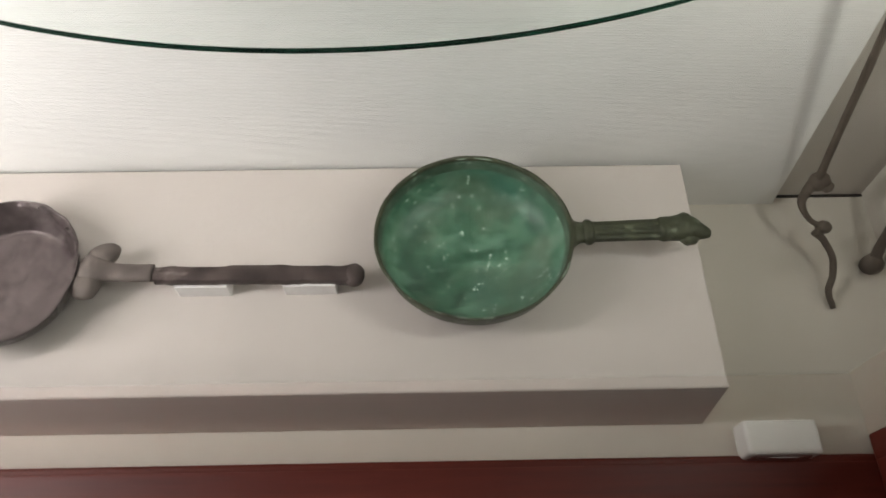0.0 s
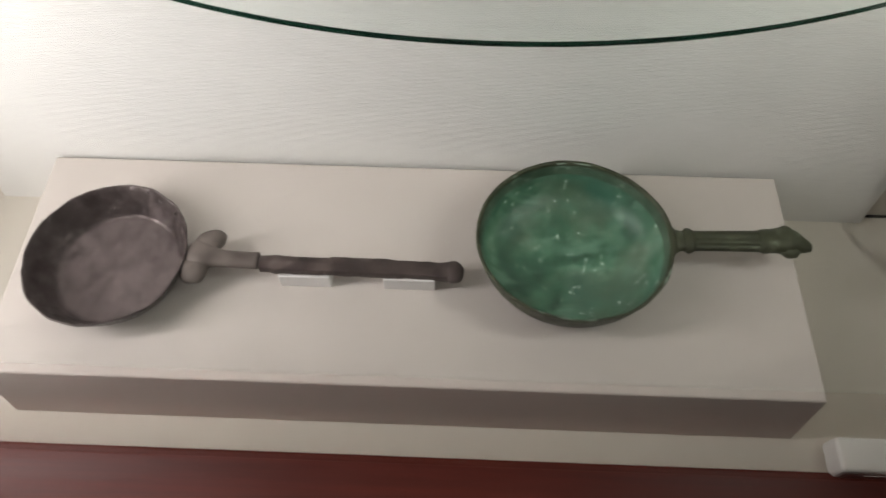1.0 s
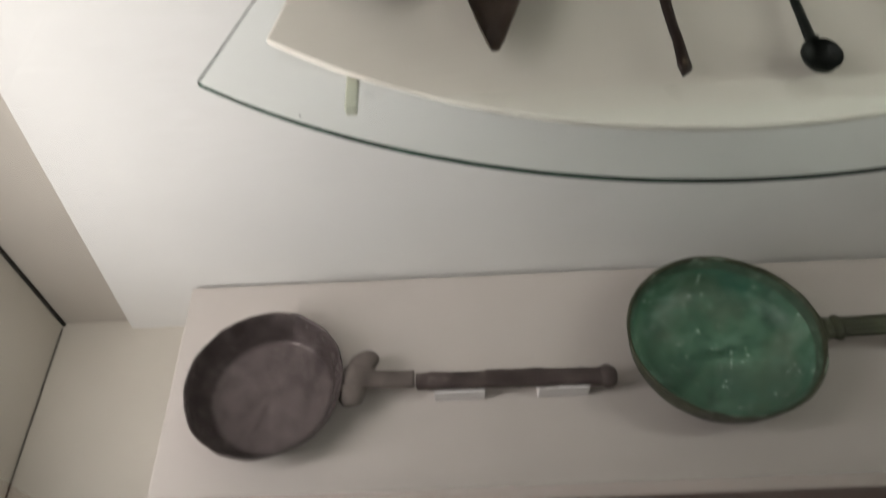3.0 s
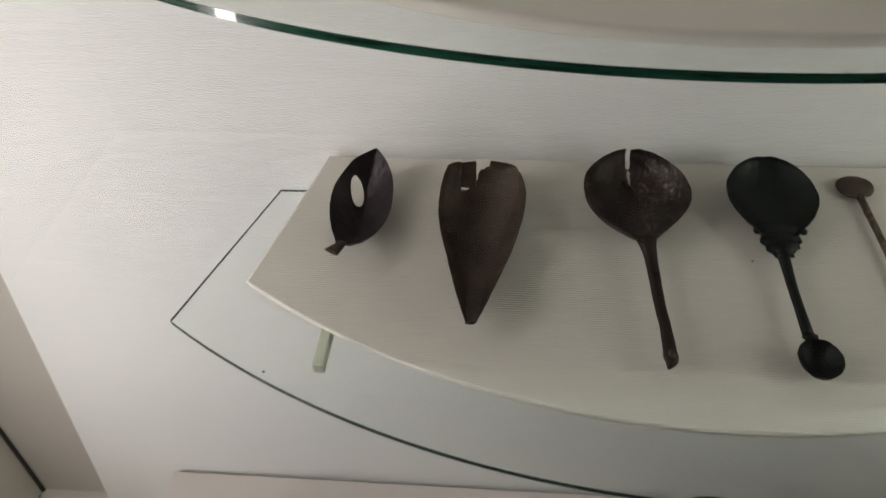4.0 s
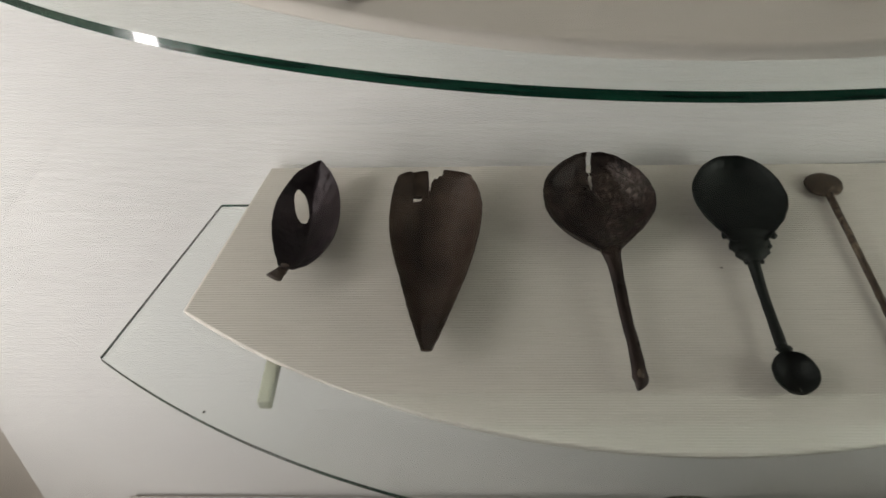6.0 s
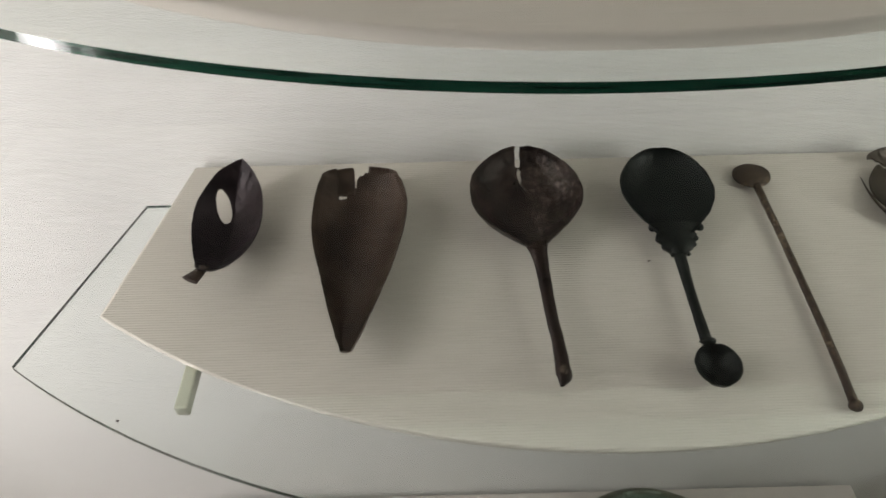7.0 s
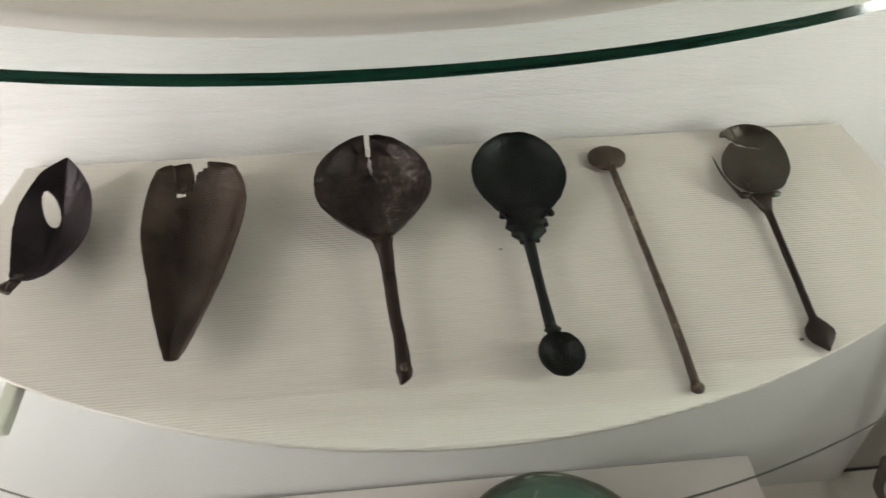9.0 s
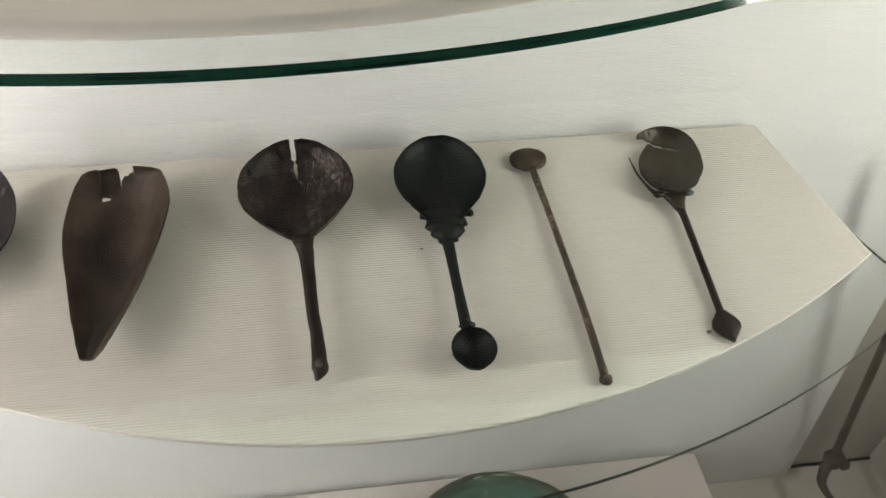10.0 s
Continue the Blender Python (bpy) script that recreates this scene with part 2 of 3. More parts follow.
def smooth_steps(xs, ys, x):
    """Smooth interpolation through a few stations."""
    xs, ys = np.array(xs, float), np.array(ys, float)
    slope = np.gradient(ys, xs)
    i = int(np.clip(np.searchsorted(xs, x) - 1, 0, len(xs) - 2))
    h = xs[i + 1] - xs[i]
    t = np.clip((x - xs[i]) / h, 0, 1)
    return float((2 * t**3 - 3 * t**2 + 1) * ys[i] + (t**3 - 2 * t**2 + t) * h * slope[i] + (3 * t**2 - 2 * t**3) * ys[i + 1] + (t**3 - t**2) * h * slope[i + 1])


def rough_at(p, scale, seed):
    return noise.noise(Vector(p) * scale + Vector((seed * 7.3, seed * 3.1, seed * 1.7)))


def shell(name, point, nu, nv, thick, mat, parent, keep=None, closed=False, label=""):
    """A thin dished sheet over u, v in 0..1, with holes where keep(u, v) is false."""
    verts, faces = [], []
    cols = nv if closed else nv + 1
    grid = [[point(i / nu, j / nv) for j in range(cols)] for i in range(nu + 1)]
    flat = [p for row in grid for p in row]
    verts = [Vector(p) for p in flat] + [Vector(p) - Vector((0, 0, thick)) for p in flat]
    n = len(flat)
    edges = {}
    for i in range(nu):
        for j in range(nv):
            if keep and not keep((i + 0.5) / nu, (j + 0.5) / nv):
                continue
            k = (j + 1) % cols
            q = [i * cols + j, i * cols + k, (i + 1) * cols + k, (i + 1) * cols + j]
            faces.append(q)
            faces.append([n + a for a in reversed(q)])
            for a, b in zip(q, q[1:] + q[:1]):
                if (b, a) in edges:
                    del edges[(b, a)]
                else:
                    edges[(a, b)] = 1
    for a, b in edges:
        faces.append([b, a, n + a, n + b])
    used = sorted({a for f in faces for a in f})
    at = {a: i for i, a in enumerate(used)}
    return mesh_ob(name, [verts[a] for a in used], [[at[a] for a in f] for f in faces], mat, parent, label)


def tube(name, pts, radii, mat, parent, n=12, flat=1.0, wear=0.0, seed=1, label=""):
    """A rod swept along a smooth line through pts; flat squeezes it in height."""
    keys = np.linspace(0, 1, len(pts))
    steps = max(12, 6 * len(pts))
    line = [Vector([smooth_steps(keys, [p[k] for p in pts], s) for k in range(3)]) for s in np.linspace(0, 1, steps)]
    size = [smooth_steps(keys, radii, s) for s in np.linspace(0, 1, steps)]
    verts, faces = [], []
    for i, (c, r) in enumerate(zip(line, size)):
        way = (line[min(i + 1, steps - 1)] - line[max(i - 1, 0)]).normalized()
        side = way.cross(Vector((0, 0, 1)))
        side = side.normalized() if side.length > 0.05 else Vector((1, 0, 0))
        up = side.cross(way).normalized()
        for j in range(n):
            a = 2 * math.pi * j / n
            p = c + side * (r * math.cos(a)) + up * (r * flat * math.sin(a))
            if wear:
                p += (p - c) * (wear * rough_at(p, 260, seed))
            verts.append(p)
    for i in range(steps - 1):
        for j in range(n):
            k = (j + 1) % n
            faces.append([i * n + j, i * n + k, (i + 1) * n + k, (i + 1) * n + j])
    faces.append(list(range(n)))
    faces.append(list(range((steps - 1) * n, steps * n)))
    return mesh_ob(name, verts, faces, mat, parent, label)


def lump(name, place, radii, mat, parent, wear=0.08, seed=1, turn=0.0, label=""):
    """A worn rounded knob."""
    bm = bmesh.new()
    bmesh.ops.create_icosphere(bm, subdivisions=3, radius=1.0)
    m = Matrix.Rotation(turn, 3, "Z")
    for v in bm.verts:
        d = 1 + wear * rough_at(v.co, 1.6, seed) + 0.5 * wear * rough_at(v.co, 5.0, seed + 3)
        v.co = Vector(place) + m @ Vector([v.co[k] * radii[k] * d for k in range(3)])
    for f in bm.faces:
        f.smooth = True
    data = bpy.data.meshes.new(name)
    bm.to_mesh(data)
    bm.free()
    data.materials.append(mat)
    ob = new(name, data)
    ob.parent = parent
    if label:
        ob["label"] = label
    return ob


def revolve(name, profile, mat, parent, n=96, wobble=0.0, rim=0.0, seed=1, label=""):
    """A turned vessel from a profile of (radius, height), dented by wobble; rim: unevenness in height."""
    top = max(z for _, z in profile)
    verts, faces = [], []
    for j in range(n):
        a = 2 * math.pi * j / n
        dent = wobble * (rough_at((math.cos(a), math.sin(a), 0), 1.3, seed) + 0.6 * rough_at((math.cos(a), math.sin(a), 0), 5.0, seed))
        lift = rim * (rough_at((math.cos(a), math.sin(a), 1), 2.0, seed) + 0.5 * rough_at((math.cos(a), math.sin(a), 1), 9.0, seed) + 0.35 * rough_at((math.cos(a), math.sin(a), 1), 24.0, seed))
        for r, z in profile:
            k = max(0.0, z / top)
            rr = r * (1 + dent * k)
            verts.append((rr * math.cos(a), rr * math.sin(a), z + lift * k**3))
    m = len(profile)
    for j in range(n):
        k = (j + 1) % n
        for i in range(m - 1):
            faces.append([j * m + i, k * m + i, k * m + i + 1, j * m + i + 1])
    return mesh_ob(name, verts, faces, mat, parent, label)


def arc_outline(x0, x1, side, y_corner, y_back, y_apex, steps=64):
    """A plan with a straight back, slanting ends and a bowed front, corner by corner."""
    mid, half = (x0 + x1) / 2, (x1 - x0) / 2
    sag = y_corner - y_apex
    rad = (half * half + sag * sag) / (2 * sag)
    out = [(x0 + side, y_back)]
    a = math.asin(half / rad)
    for i in range(steps + 1):
        b = -a + 2 * a * i / steps
        out.append((mid + rad * math.sin(b), y_apex + rad - rad * math.cos(b)))
    out.append((x1 - side, y_back))
    return out


# ---- the case ----
FLOOR_Z, TOP_Z = 0.917, 2.05
X_LEFT, X_RIGHT, FRONT = -0.5805, 0.637, -0.2985

floor = tagged(box("floor", (-0.75, -0.34, FLOOR_Z - 0.03), (0.85, 0.12, FLOOR_Z), FLOOR), "warm white painted floor of the display case", "floor", kind="structure")
tagged(box("ceiling", (-0.75, -0.34, TOP_Z), (0.85, 0.12, TOP_Z + 0.03), CEILING), "white ceiling of the display case", "ceiling", kind="structure")


def wall_y(z):
    """The back panel leans a little backwards."""
    return -0.003 + 0.052 * (z - 1.0)


def leaning_wall(name, corners, front, back, mat, label, category):
    pv = [(x, wall_y(z) + y, z) for y in (front, back) for x, z in corners]
    ob = mesh_ob(name, pv, [[0, 1, 2, 3], [7, 6, 5, 4], [0, 4, 5, 1], [1, 5, 6, 2], [2, 6, 7, 3], [3, 7, 4, 0]], mat, smooth=False)
    return tagged(ob, label, category, kind="structure")


leaning_wall("wall_back", [(-0.75, FLOOR_Z), (0.85, FLOOR_Z), (0.85, TOP_Z), (-0.75, TOP_Z)], 0.011, 0.05, GREY_WALL, "warm grey painted back wall of the case", "wall")
tagged(box("wall_left", (X_LEFT - 0.03, -0.34, FLOOR_Z), (X_LEFT, 0.11, TOP_Z), SIDE_WALL), "pale grey side wall of the case", "wall", kind="structure")
tagged(box("wall_right", (X_RIGHT, -0.34, FLOOR_Z), (X_RIGHT + 0.03, 0.11, TOP_Z), SIDE_WALL), "pale grey side wall of the case", "wall", kind="structure")
leaning_wall("trim_seam_left", [(X_LEFT, FLOOR_Z), (X_LEFT + 0.003, FLOOR_Z), (X_LEFT + 0.003, TOP_Z), (X_LEFT, TOP_Z)], 0.007, 0.0105, SEAM, "dark open joint in the corner of the case", "joint")
leaning_wall("trim_seam_foot", [(0.528, FLOOR_Z), (X_RIGHT, FLOOR_Z), (X_RIGHT, FLOOR_Z + 0.0022), (0.528, FLOOR_Z + 0.0022)], 0.008, 0.0105, SEAM, "dark open joint at the foot of the back wall", "joint")
tagged(box("trim_seam_floor", (X_LEFT, -0.29, FLOOR_Z), (X_LEFT + 0.0014, -0.004, FLOOR_Z + 0.0012), SEAM), "dark joint between floor and side wall", "joint", kind="structure")

# white cloth panel in front of the back wall, a little narrower towards the top
zt = TOP_Z - 0.02
leaning_wall("wall_panel", [(-0.492, FLOOR_Z), (0.528, FLOOR_Z), (0.528 - 0.058 * (zt - FLOOR_Z), zt), (-0.492 + 0.082 * (zt - FLOOR_Z), zt)], 0.0, 0.0108, WALL_CLOTH,
             "white ribbed cloth panel on the back wall", "wall panel")

# red lacquered frame of the front opening
frame_ob = thing("case_frame", pose(0, 0, 0), "dark red lacquered wooden front frame of the case", "frame")
frame_ob["kind"] = "structure"
box("bottom_rail", (-0.75, -0.40, 0.78), (0.85, FRONT, 0.924), RED, frame_ob, bevel=0.003)
box("post", (0.552, -0.40, 0.9245), (0.68, FRONT + 0.018, TOP_Z), RED, frame_ob, bevel=0.003)
box("post", (-0.66, -0.40, 0.9245), (-0.532, FRONT - 0.006, TOP_Z), RED, frame_ob, bevel=0.003)
box("top_rail", (-0.75, -0.40, TOP_Z + 0.0005), (0.85, FRONT - 0.04, TOP_Z + 0.14), RED, frame_ob, bevel=0.003)
box("base_panel", (-0.75, -0.385, 0.0), (0.85, -0.32, 0.7795), RED, frame_ob, bevel=0.003)

# the hall behind the camera, unseen; its pale floor is added to veil the glass
tagged(box("ground", (-1.7, -2.7, -0.05), (1.7, 0.16, 0.0), ROOM_FLOOR), "pale stone hall floor, out of view, added for its reflection", "floor", kind="structure")
tagged(box("wall_hall_south", (-1.7, -2.8, 0), (1.7, -2.7, 3.0), ROOM), "plain hall wall", "wall", kind="structure")
tagged(box("wall_hall_east", (1.7, -2.7, 0), (1.8, 0.16, 3.0), ROOM), "plain hall wall", "wall", kind="structure")
tagged(box("wall_hall_west", (-1.8, -2.7, 0), (-1.7, 0.16, 3.0), ROOM), "plain hall wall", "wall", kind="structure")
tagged(box("wall_hall_north", (-1.7, 0.16, 0), (1.7, 0.26, 3.0), ROOM), "plain hall wall behind the case", "wall", kind="structure")
tagged(box("ceiling_hall", (-1.7, -2.7, 3.0), (1.7, 0.16, 3.1), ROOM), "plain hall ceiling", "ceiling", kind="structure")

pane = box("window_1", (-0.75, -0.3100, 0.900), (0.85, -0.3060, TOP_Z), GLASS)
pane.visible_shadow = False
tagged(pane, "clear glass front of the display case", "window", kind="structure")

# plinth
def display_plinth():
    ob = box("display_plinth", (-0.39, -0.2545, FLOOR_Z), (0.3945, -0.0075, 1.0), PLINTH, bevel=0.0018, segments=2)
    for v in ob.data.vertices:
        if v.co.y < -0.2:
            v.co.y -= 0.012 * (1.0 - v.co.z) / (1.0 - FLOOR_Z)
    tagged(ob, "low off-white painted rectangular plinth standing on the case floor", "plinth")


display_plinth()


# ---- shelves and boards ----
def glass_shelf(z, x0, x1, corner, apex, bars, label):
    root = thing("glass_shelf", pose(0, 0, z), label, "shelf", "glass shelves")
    plan = arc_outline(x0, x1, 0.0364, corner, wall_y(z) - 0.001, apex)
    n = len(plan)
    verts = [(x, y, h) for h in (0.0018, -0.0018) for x, y in plan]
    faces = [list(range(n)), list(range(2 * n - 1, n - 1, -1))]
    faces += [[i, (i + 1) % n, n + (i + 1) % n, n + i] for i in range(n)]
    pane = mesh_ob("pane", verts, faces, [GLASS, EDGE], root, smooth=False, slots=lambda p: 0 if abs(p.normal.z) > 0.5 else 1)
    pane.visible_shadow = False
    for x in bars:
        bracket = thing("shelf_bracket", pose(x, 0, z - 0.0019), "pale olive square shelf bar fixed to the back wall", "bracket", "shelf brackets")
        box("bar", (-0.0036, -0.136, -0.0075), (0.0036, wall_y(z) - 0.001, 0), BRACKET, bracket, bevel=0.0012)
    return root


SHELF_Z, UPPER_Z = 1.3745, 1.5786
glass_shelf(SHELF_Z, -0.2422, 0.3844, -0.1097, -0.2065, (-0.148, 0.19), "clear glass shelf with a bowed green edge, holding bronze spoons")
glass_shelf(UPPER_Z, -0.2435, 0.3165, -0.0790, -0.1739, (), "clear glass shelf with a bowed dark green edge, highest in view")

SLOPE = math.atan(0.22)


def board_pose(rise):
    """The frame of a sloping board: x along the wall, y up the slope."""
    return pose(0, 0, 1.4055 + rise, math.degrees(SLOPE), 0, 0)


def cloth_board(rise, x0, x1, side, corner, back, apex, cloth, label):
    root = thing("cloth_board", board_pose(rise), label, "display board", "cloth boards")
    k = 1.0239
    plan = arc_outline(x0, x1, side, corner * k, back * k, apex * k)
    cx = sum(p[0] for p in plan) / len(plan)
    cy = sum(p[1] for p in plan) / len(plan)
    n = len(plan)
    rings = [(0.0022, 0.0), (0.0006, -0.0005), (0.0, -0.0018), (0.0, -0.0048), (0.0012, -0.006)]
    verts, faces = [], []
    for inset, h in rings:
        for x, y in plan:
            d = Vector((cx - x, cy - y)).normalized() * inset
            verts.append((x + d.x, y + d.y, h + (0.00018 * rough_at((x, y, h), 160, 2) if h < -0.001 else 0)))
    for r in range(len(rings) - 1):
        for i in range(n):
            j = (i + 1) % n
            faces.append([r * n + i, r * n + j, (r + 1) * n + j, (r + 1) * n + i])
    faces += [list(range(n)), list(range((len(rings) - 1) * n, len(rings) * n))]
    board = mesh_ob("board", verts, faces, cloth, root)
    for p in board.data.polygons:
        p.use_smooth = len(p.vertices) == 4
    return root


cloth_board(0.0, -0.2008, 0.3625, 0.035, -0.0850, 0.0140, -0.1640, BOARD_CLOTH, "sloping board covered in cream ribbed cloth, lying on a glass shelf")
cloth_board(0.2165, -0.211, 0.289, 0.033, -0.0790, 0.010, -0.1615, LINING, "sloping cream cloth board on the highest glass shelf")


# ---- spoons ----
def spoon(name, x, y, label, category="spoon", rise=0.0, group="bronze spoons"):
    """An empty on the board at plan x, y; its parts are built in the board's own axes."""
    return thing(name, board_pose(rise) @ pose(x, y, 0), label, category, group)


def dish(root, name, stations, length, a0, a1, depth, rim, mat, keep=None, thick=0.0011, nu=48, nv=36, tilt=0.0, seed=1, wear=0.0004, dent=None, label="", lip=0.0, power=2.0, rise=0.0):
    """A hollow leaf from y = 0 down to -length. stations: (part of length, x of the left edge, x of the right edge); a0, a1: the lengths of the rounded ends."""
    ss = [s for s, _, _ in stations]
    ls, rs = [l for _, l, _ in stations], [r for _, _, r in stations]

    def at(u, v):
        s = (1 - math.cos(math.pi * u)) / 2
        l, r = smooth_steps(ss, ls, s), smooth_steps(ss, rs, s)
        k = 1.0
        if a0:
            k *= math.sqrt(max(0.0, 1 - max(0.0, 1 - s / a0) ** 2))
        if a1:
            k *= math.sqrt(max(0.0, 1 - max(0.0, 1 - (1 - s) / a1) ** 2))
        mid, half = (l + r) / 2, (r - l) / 2 * k
        w = 2 * v - 1
        x, y = mid + half * w, -length * s
        d = depth * (1 - abs(w) ** power) * math.sqrt(max(0.0, math.sin(math.pi * min(max(s, 0), 1)))) if a0 or a1 else depth * (1 - w * w)
        d = min(d, 1.1 * abs(half))
        z = rim - d + tilt * (s - 0.5) + rise * (2 * s - 1) ** 2
        x += wear * rough_at((x, y, 0), 300, seed)
        y += wear * rough_at((x, y, 4), 300, seed)
        z += 0.6 * wear * rough_at((x, y, 9), 120, seed)
        z += lip * max(0.0, abs(w) - 0.90) * 10 * min(1.0, half / 0.004)
        if dent:
            z += dent(x, y)
        return (x, y, z + thick)

    def kept(u, v):
        p = at(u, v)
        return keep(p[0], p[1])

    return shell(name, at, nu, nv, thick, mat, root, kept if keep else None, label=label)


def leaf_spoon():
    root = spoon("leaf_spoon_bowl", -0.1275, -0.0027, "dark violet-black pointed leaf-shaped spoon bowl with an oval hole")
    hole = lambda x, y: ((x + 0.0122 + 0.13 * (y + 0.0211)) / 0.0041) ** 2 + ((y + 0.0211) / 0.0088) ** 2 > 1
    dish(root, "bowl", [(0, -0.0004, 0.0004), (0.03, -0.0066, 0.0029), (0.06, -0.0113, 0.0049), (0.15, -0.0187, 0.0092), (0.3, -0.0253, 0.0119), (0.45, -0.0269, 0.0121), (0.6, -0.0254, 0.0107), (0.72, -0.0228, 0.0082), (0.82, -0.0202, 0.0053), (0.9, -0.0178, 0.0024), (1, -0.0158, -0.0020)],
         0.0735, 0, 0.06, 0.0115, 0.0135, LEAF, hole, nu=150, nv=120, seed=3, power=1.5, rise=0.0125)
    tube("tail", [(-0.0130, -0.0680, 0.0210), (-0.0138, -0.0733, 0.0240), (-0.0153, -0.0767, 0.0258), (-0.0166, -0.0796, 0.0268)], [0.0030, 0.0034, 0.0040, 0.0046], TEAR, root, flat=0.3, wear=0.1)


def teardrop_bowl():
    root = spoon("teardrop_spoon_bowl", -0.0585, -0.0053, "brown teardrop-shaped spoon bowl with a broken notched top")

    def keep(x, y):
        if y > -0.0088 and abs(x + 0.0048 - 0.08 * (y + 0.004)) < 0.0005 + 0.17 * max(0.0, y + 0.0062):
            return False
        if -0.0050 < x < 0.0040 and y > -0.0022 + 0.40 * x + 0.0004 * math.sin(x * 2100):
            return False
        return not (-0.0148 < x < -0.0100 and abs(y + 0.0142 - 0.35 * (x + 0.0124)) < 0.0017)

    dent = lambda x, y: -0.0014 if -0.0152 < x < -0.0056 and y > -0.0126 else 0.0
    dish(root, "bowl", [(0, -0.0195, 0.0130), (0.02, -0.0222, 0.0176), (0.06, -0.0238, 0.0203), (0.1, -0.0249, 0.0225), (0.2, -0.0266, 0.0252), (0.3, -0.0272, 0.0252), (0.4, -0.0263, 0.0233), (0.5, -0.0240, 0.0205), (0.6, -0.0208, 0.0170), (0.7, -0.0177, 0.0129), (0.8, -0.0145, 0.0085), (0.9, -0.0110, 0.0039), (1, -0.0069, -0.0012)],
         0.1163, 0.05, 0, 0.0175, 0.0195, TEAR, keep, nu=200, nv=140, seed=5, tilt=0.003, power=2.8, dent=dent, wear=0.0003, thick=0.0020, lip=0.0012)


def cracked_ladle():
    root = spoon("cracked_spoon", 0.0384, 0.0091, "dark brown round-bowled bronze spoon, cracked at the rim")

    def keep(x, y):
        c = -0.0063 + 0.10 * max(0.0, -y - 0.004) + 0.5 * max(0.0, -y - 0.0175) + 0.0002 * math.sin(y * 1100)
        w = 0.0015 if y > -0.0085 else (0.0011 if y > -0.0165 else 0.0004)
        if -0.0080 > y > -0.0098:
            w = 0.0004
        return y < -0.0225 or abs(x - c) > w

    dish(root, "bowl", [(0, -0.0340, 0.0255), (0.1, -0.0343, 0.0259), (0.2, -0.0360, 0.0273), (0.3, -0.0366, 0.0281), (0.4, -0.0363, 0.0283), (0.5, -0.0358, 0.0284), (0.6, -0.0348, 0.0271), (0.7, -0.0317, 0.0234), (0.8, -0.0255, 0.0181), (0.9, -0.0166, 0.0112), (1, -0.0067, 0.0042)],
         0.0693, 0.5, 0, 0.0150, 0.0165, LADLE, keep, nu=180, nv=180, seed=7, lip=0.0012, power=3.2)
    tube("handle", [(-0.0008, -0.0665, 0.0145), (0.0, -0.0713, 0.0138), (0.0009, -0.0775, 0.0130), (0.0020, -0.0908, 0.0122), (0.0034, -0.1101, 0.0115), (0.0052, -0.1231, 0.0108), (0.0061, -0.1356, 0.0103), (0.0063, -0.1417, 0.0100), (0.0044, -0.1470, 0.0098)],
         [0.0062, 0.0050, 0.0040, 0.0035, 0.0033, 0.0034, 0.0038, 0.0040, 0.0008], STEM, root, flat=0.62, wear=0.08, seed=4)
    tube("collar", [(-0.0068, -0.0672, 0.0160), (-0.0010, -0.0690, 0.0166), (0.0048, -0.0668, 0.0160)], [0.0008, 0.0009, 0.0008], STEM, root, n=8)
    tube("collar", [(-0.0060, -0.0695, 0.0156), (-0.0008, -0.0712, 0.0162), (0.0046, -0.0690, 0.0156)], [0.0007, 0.0008, 0.0007], STEM, root, n=8)
    lump("boss", (0.0062, -0.1392, 0.0126), (0.0018, 0.0026, 0.0012), ROD, root, 0.3, 2)


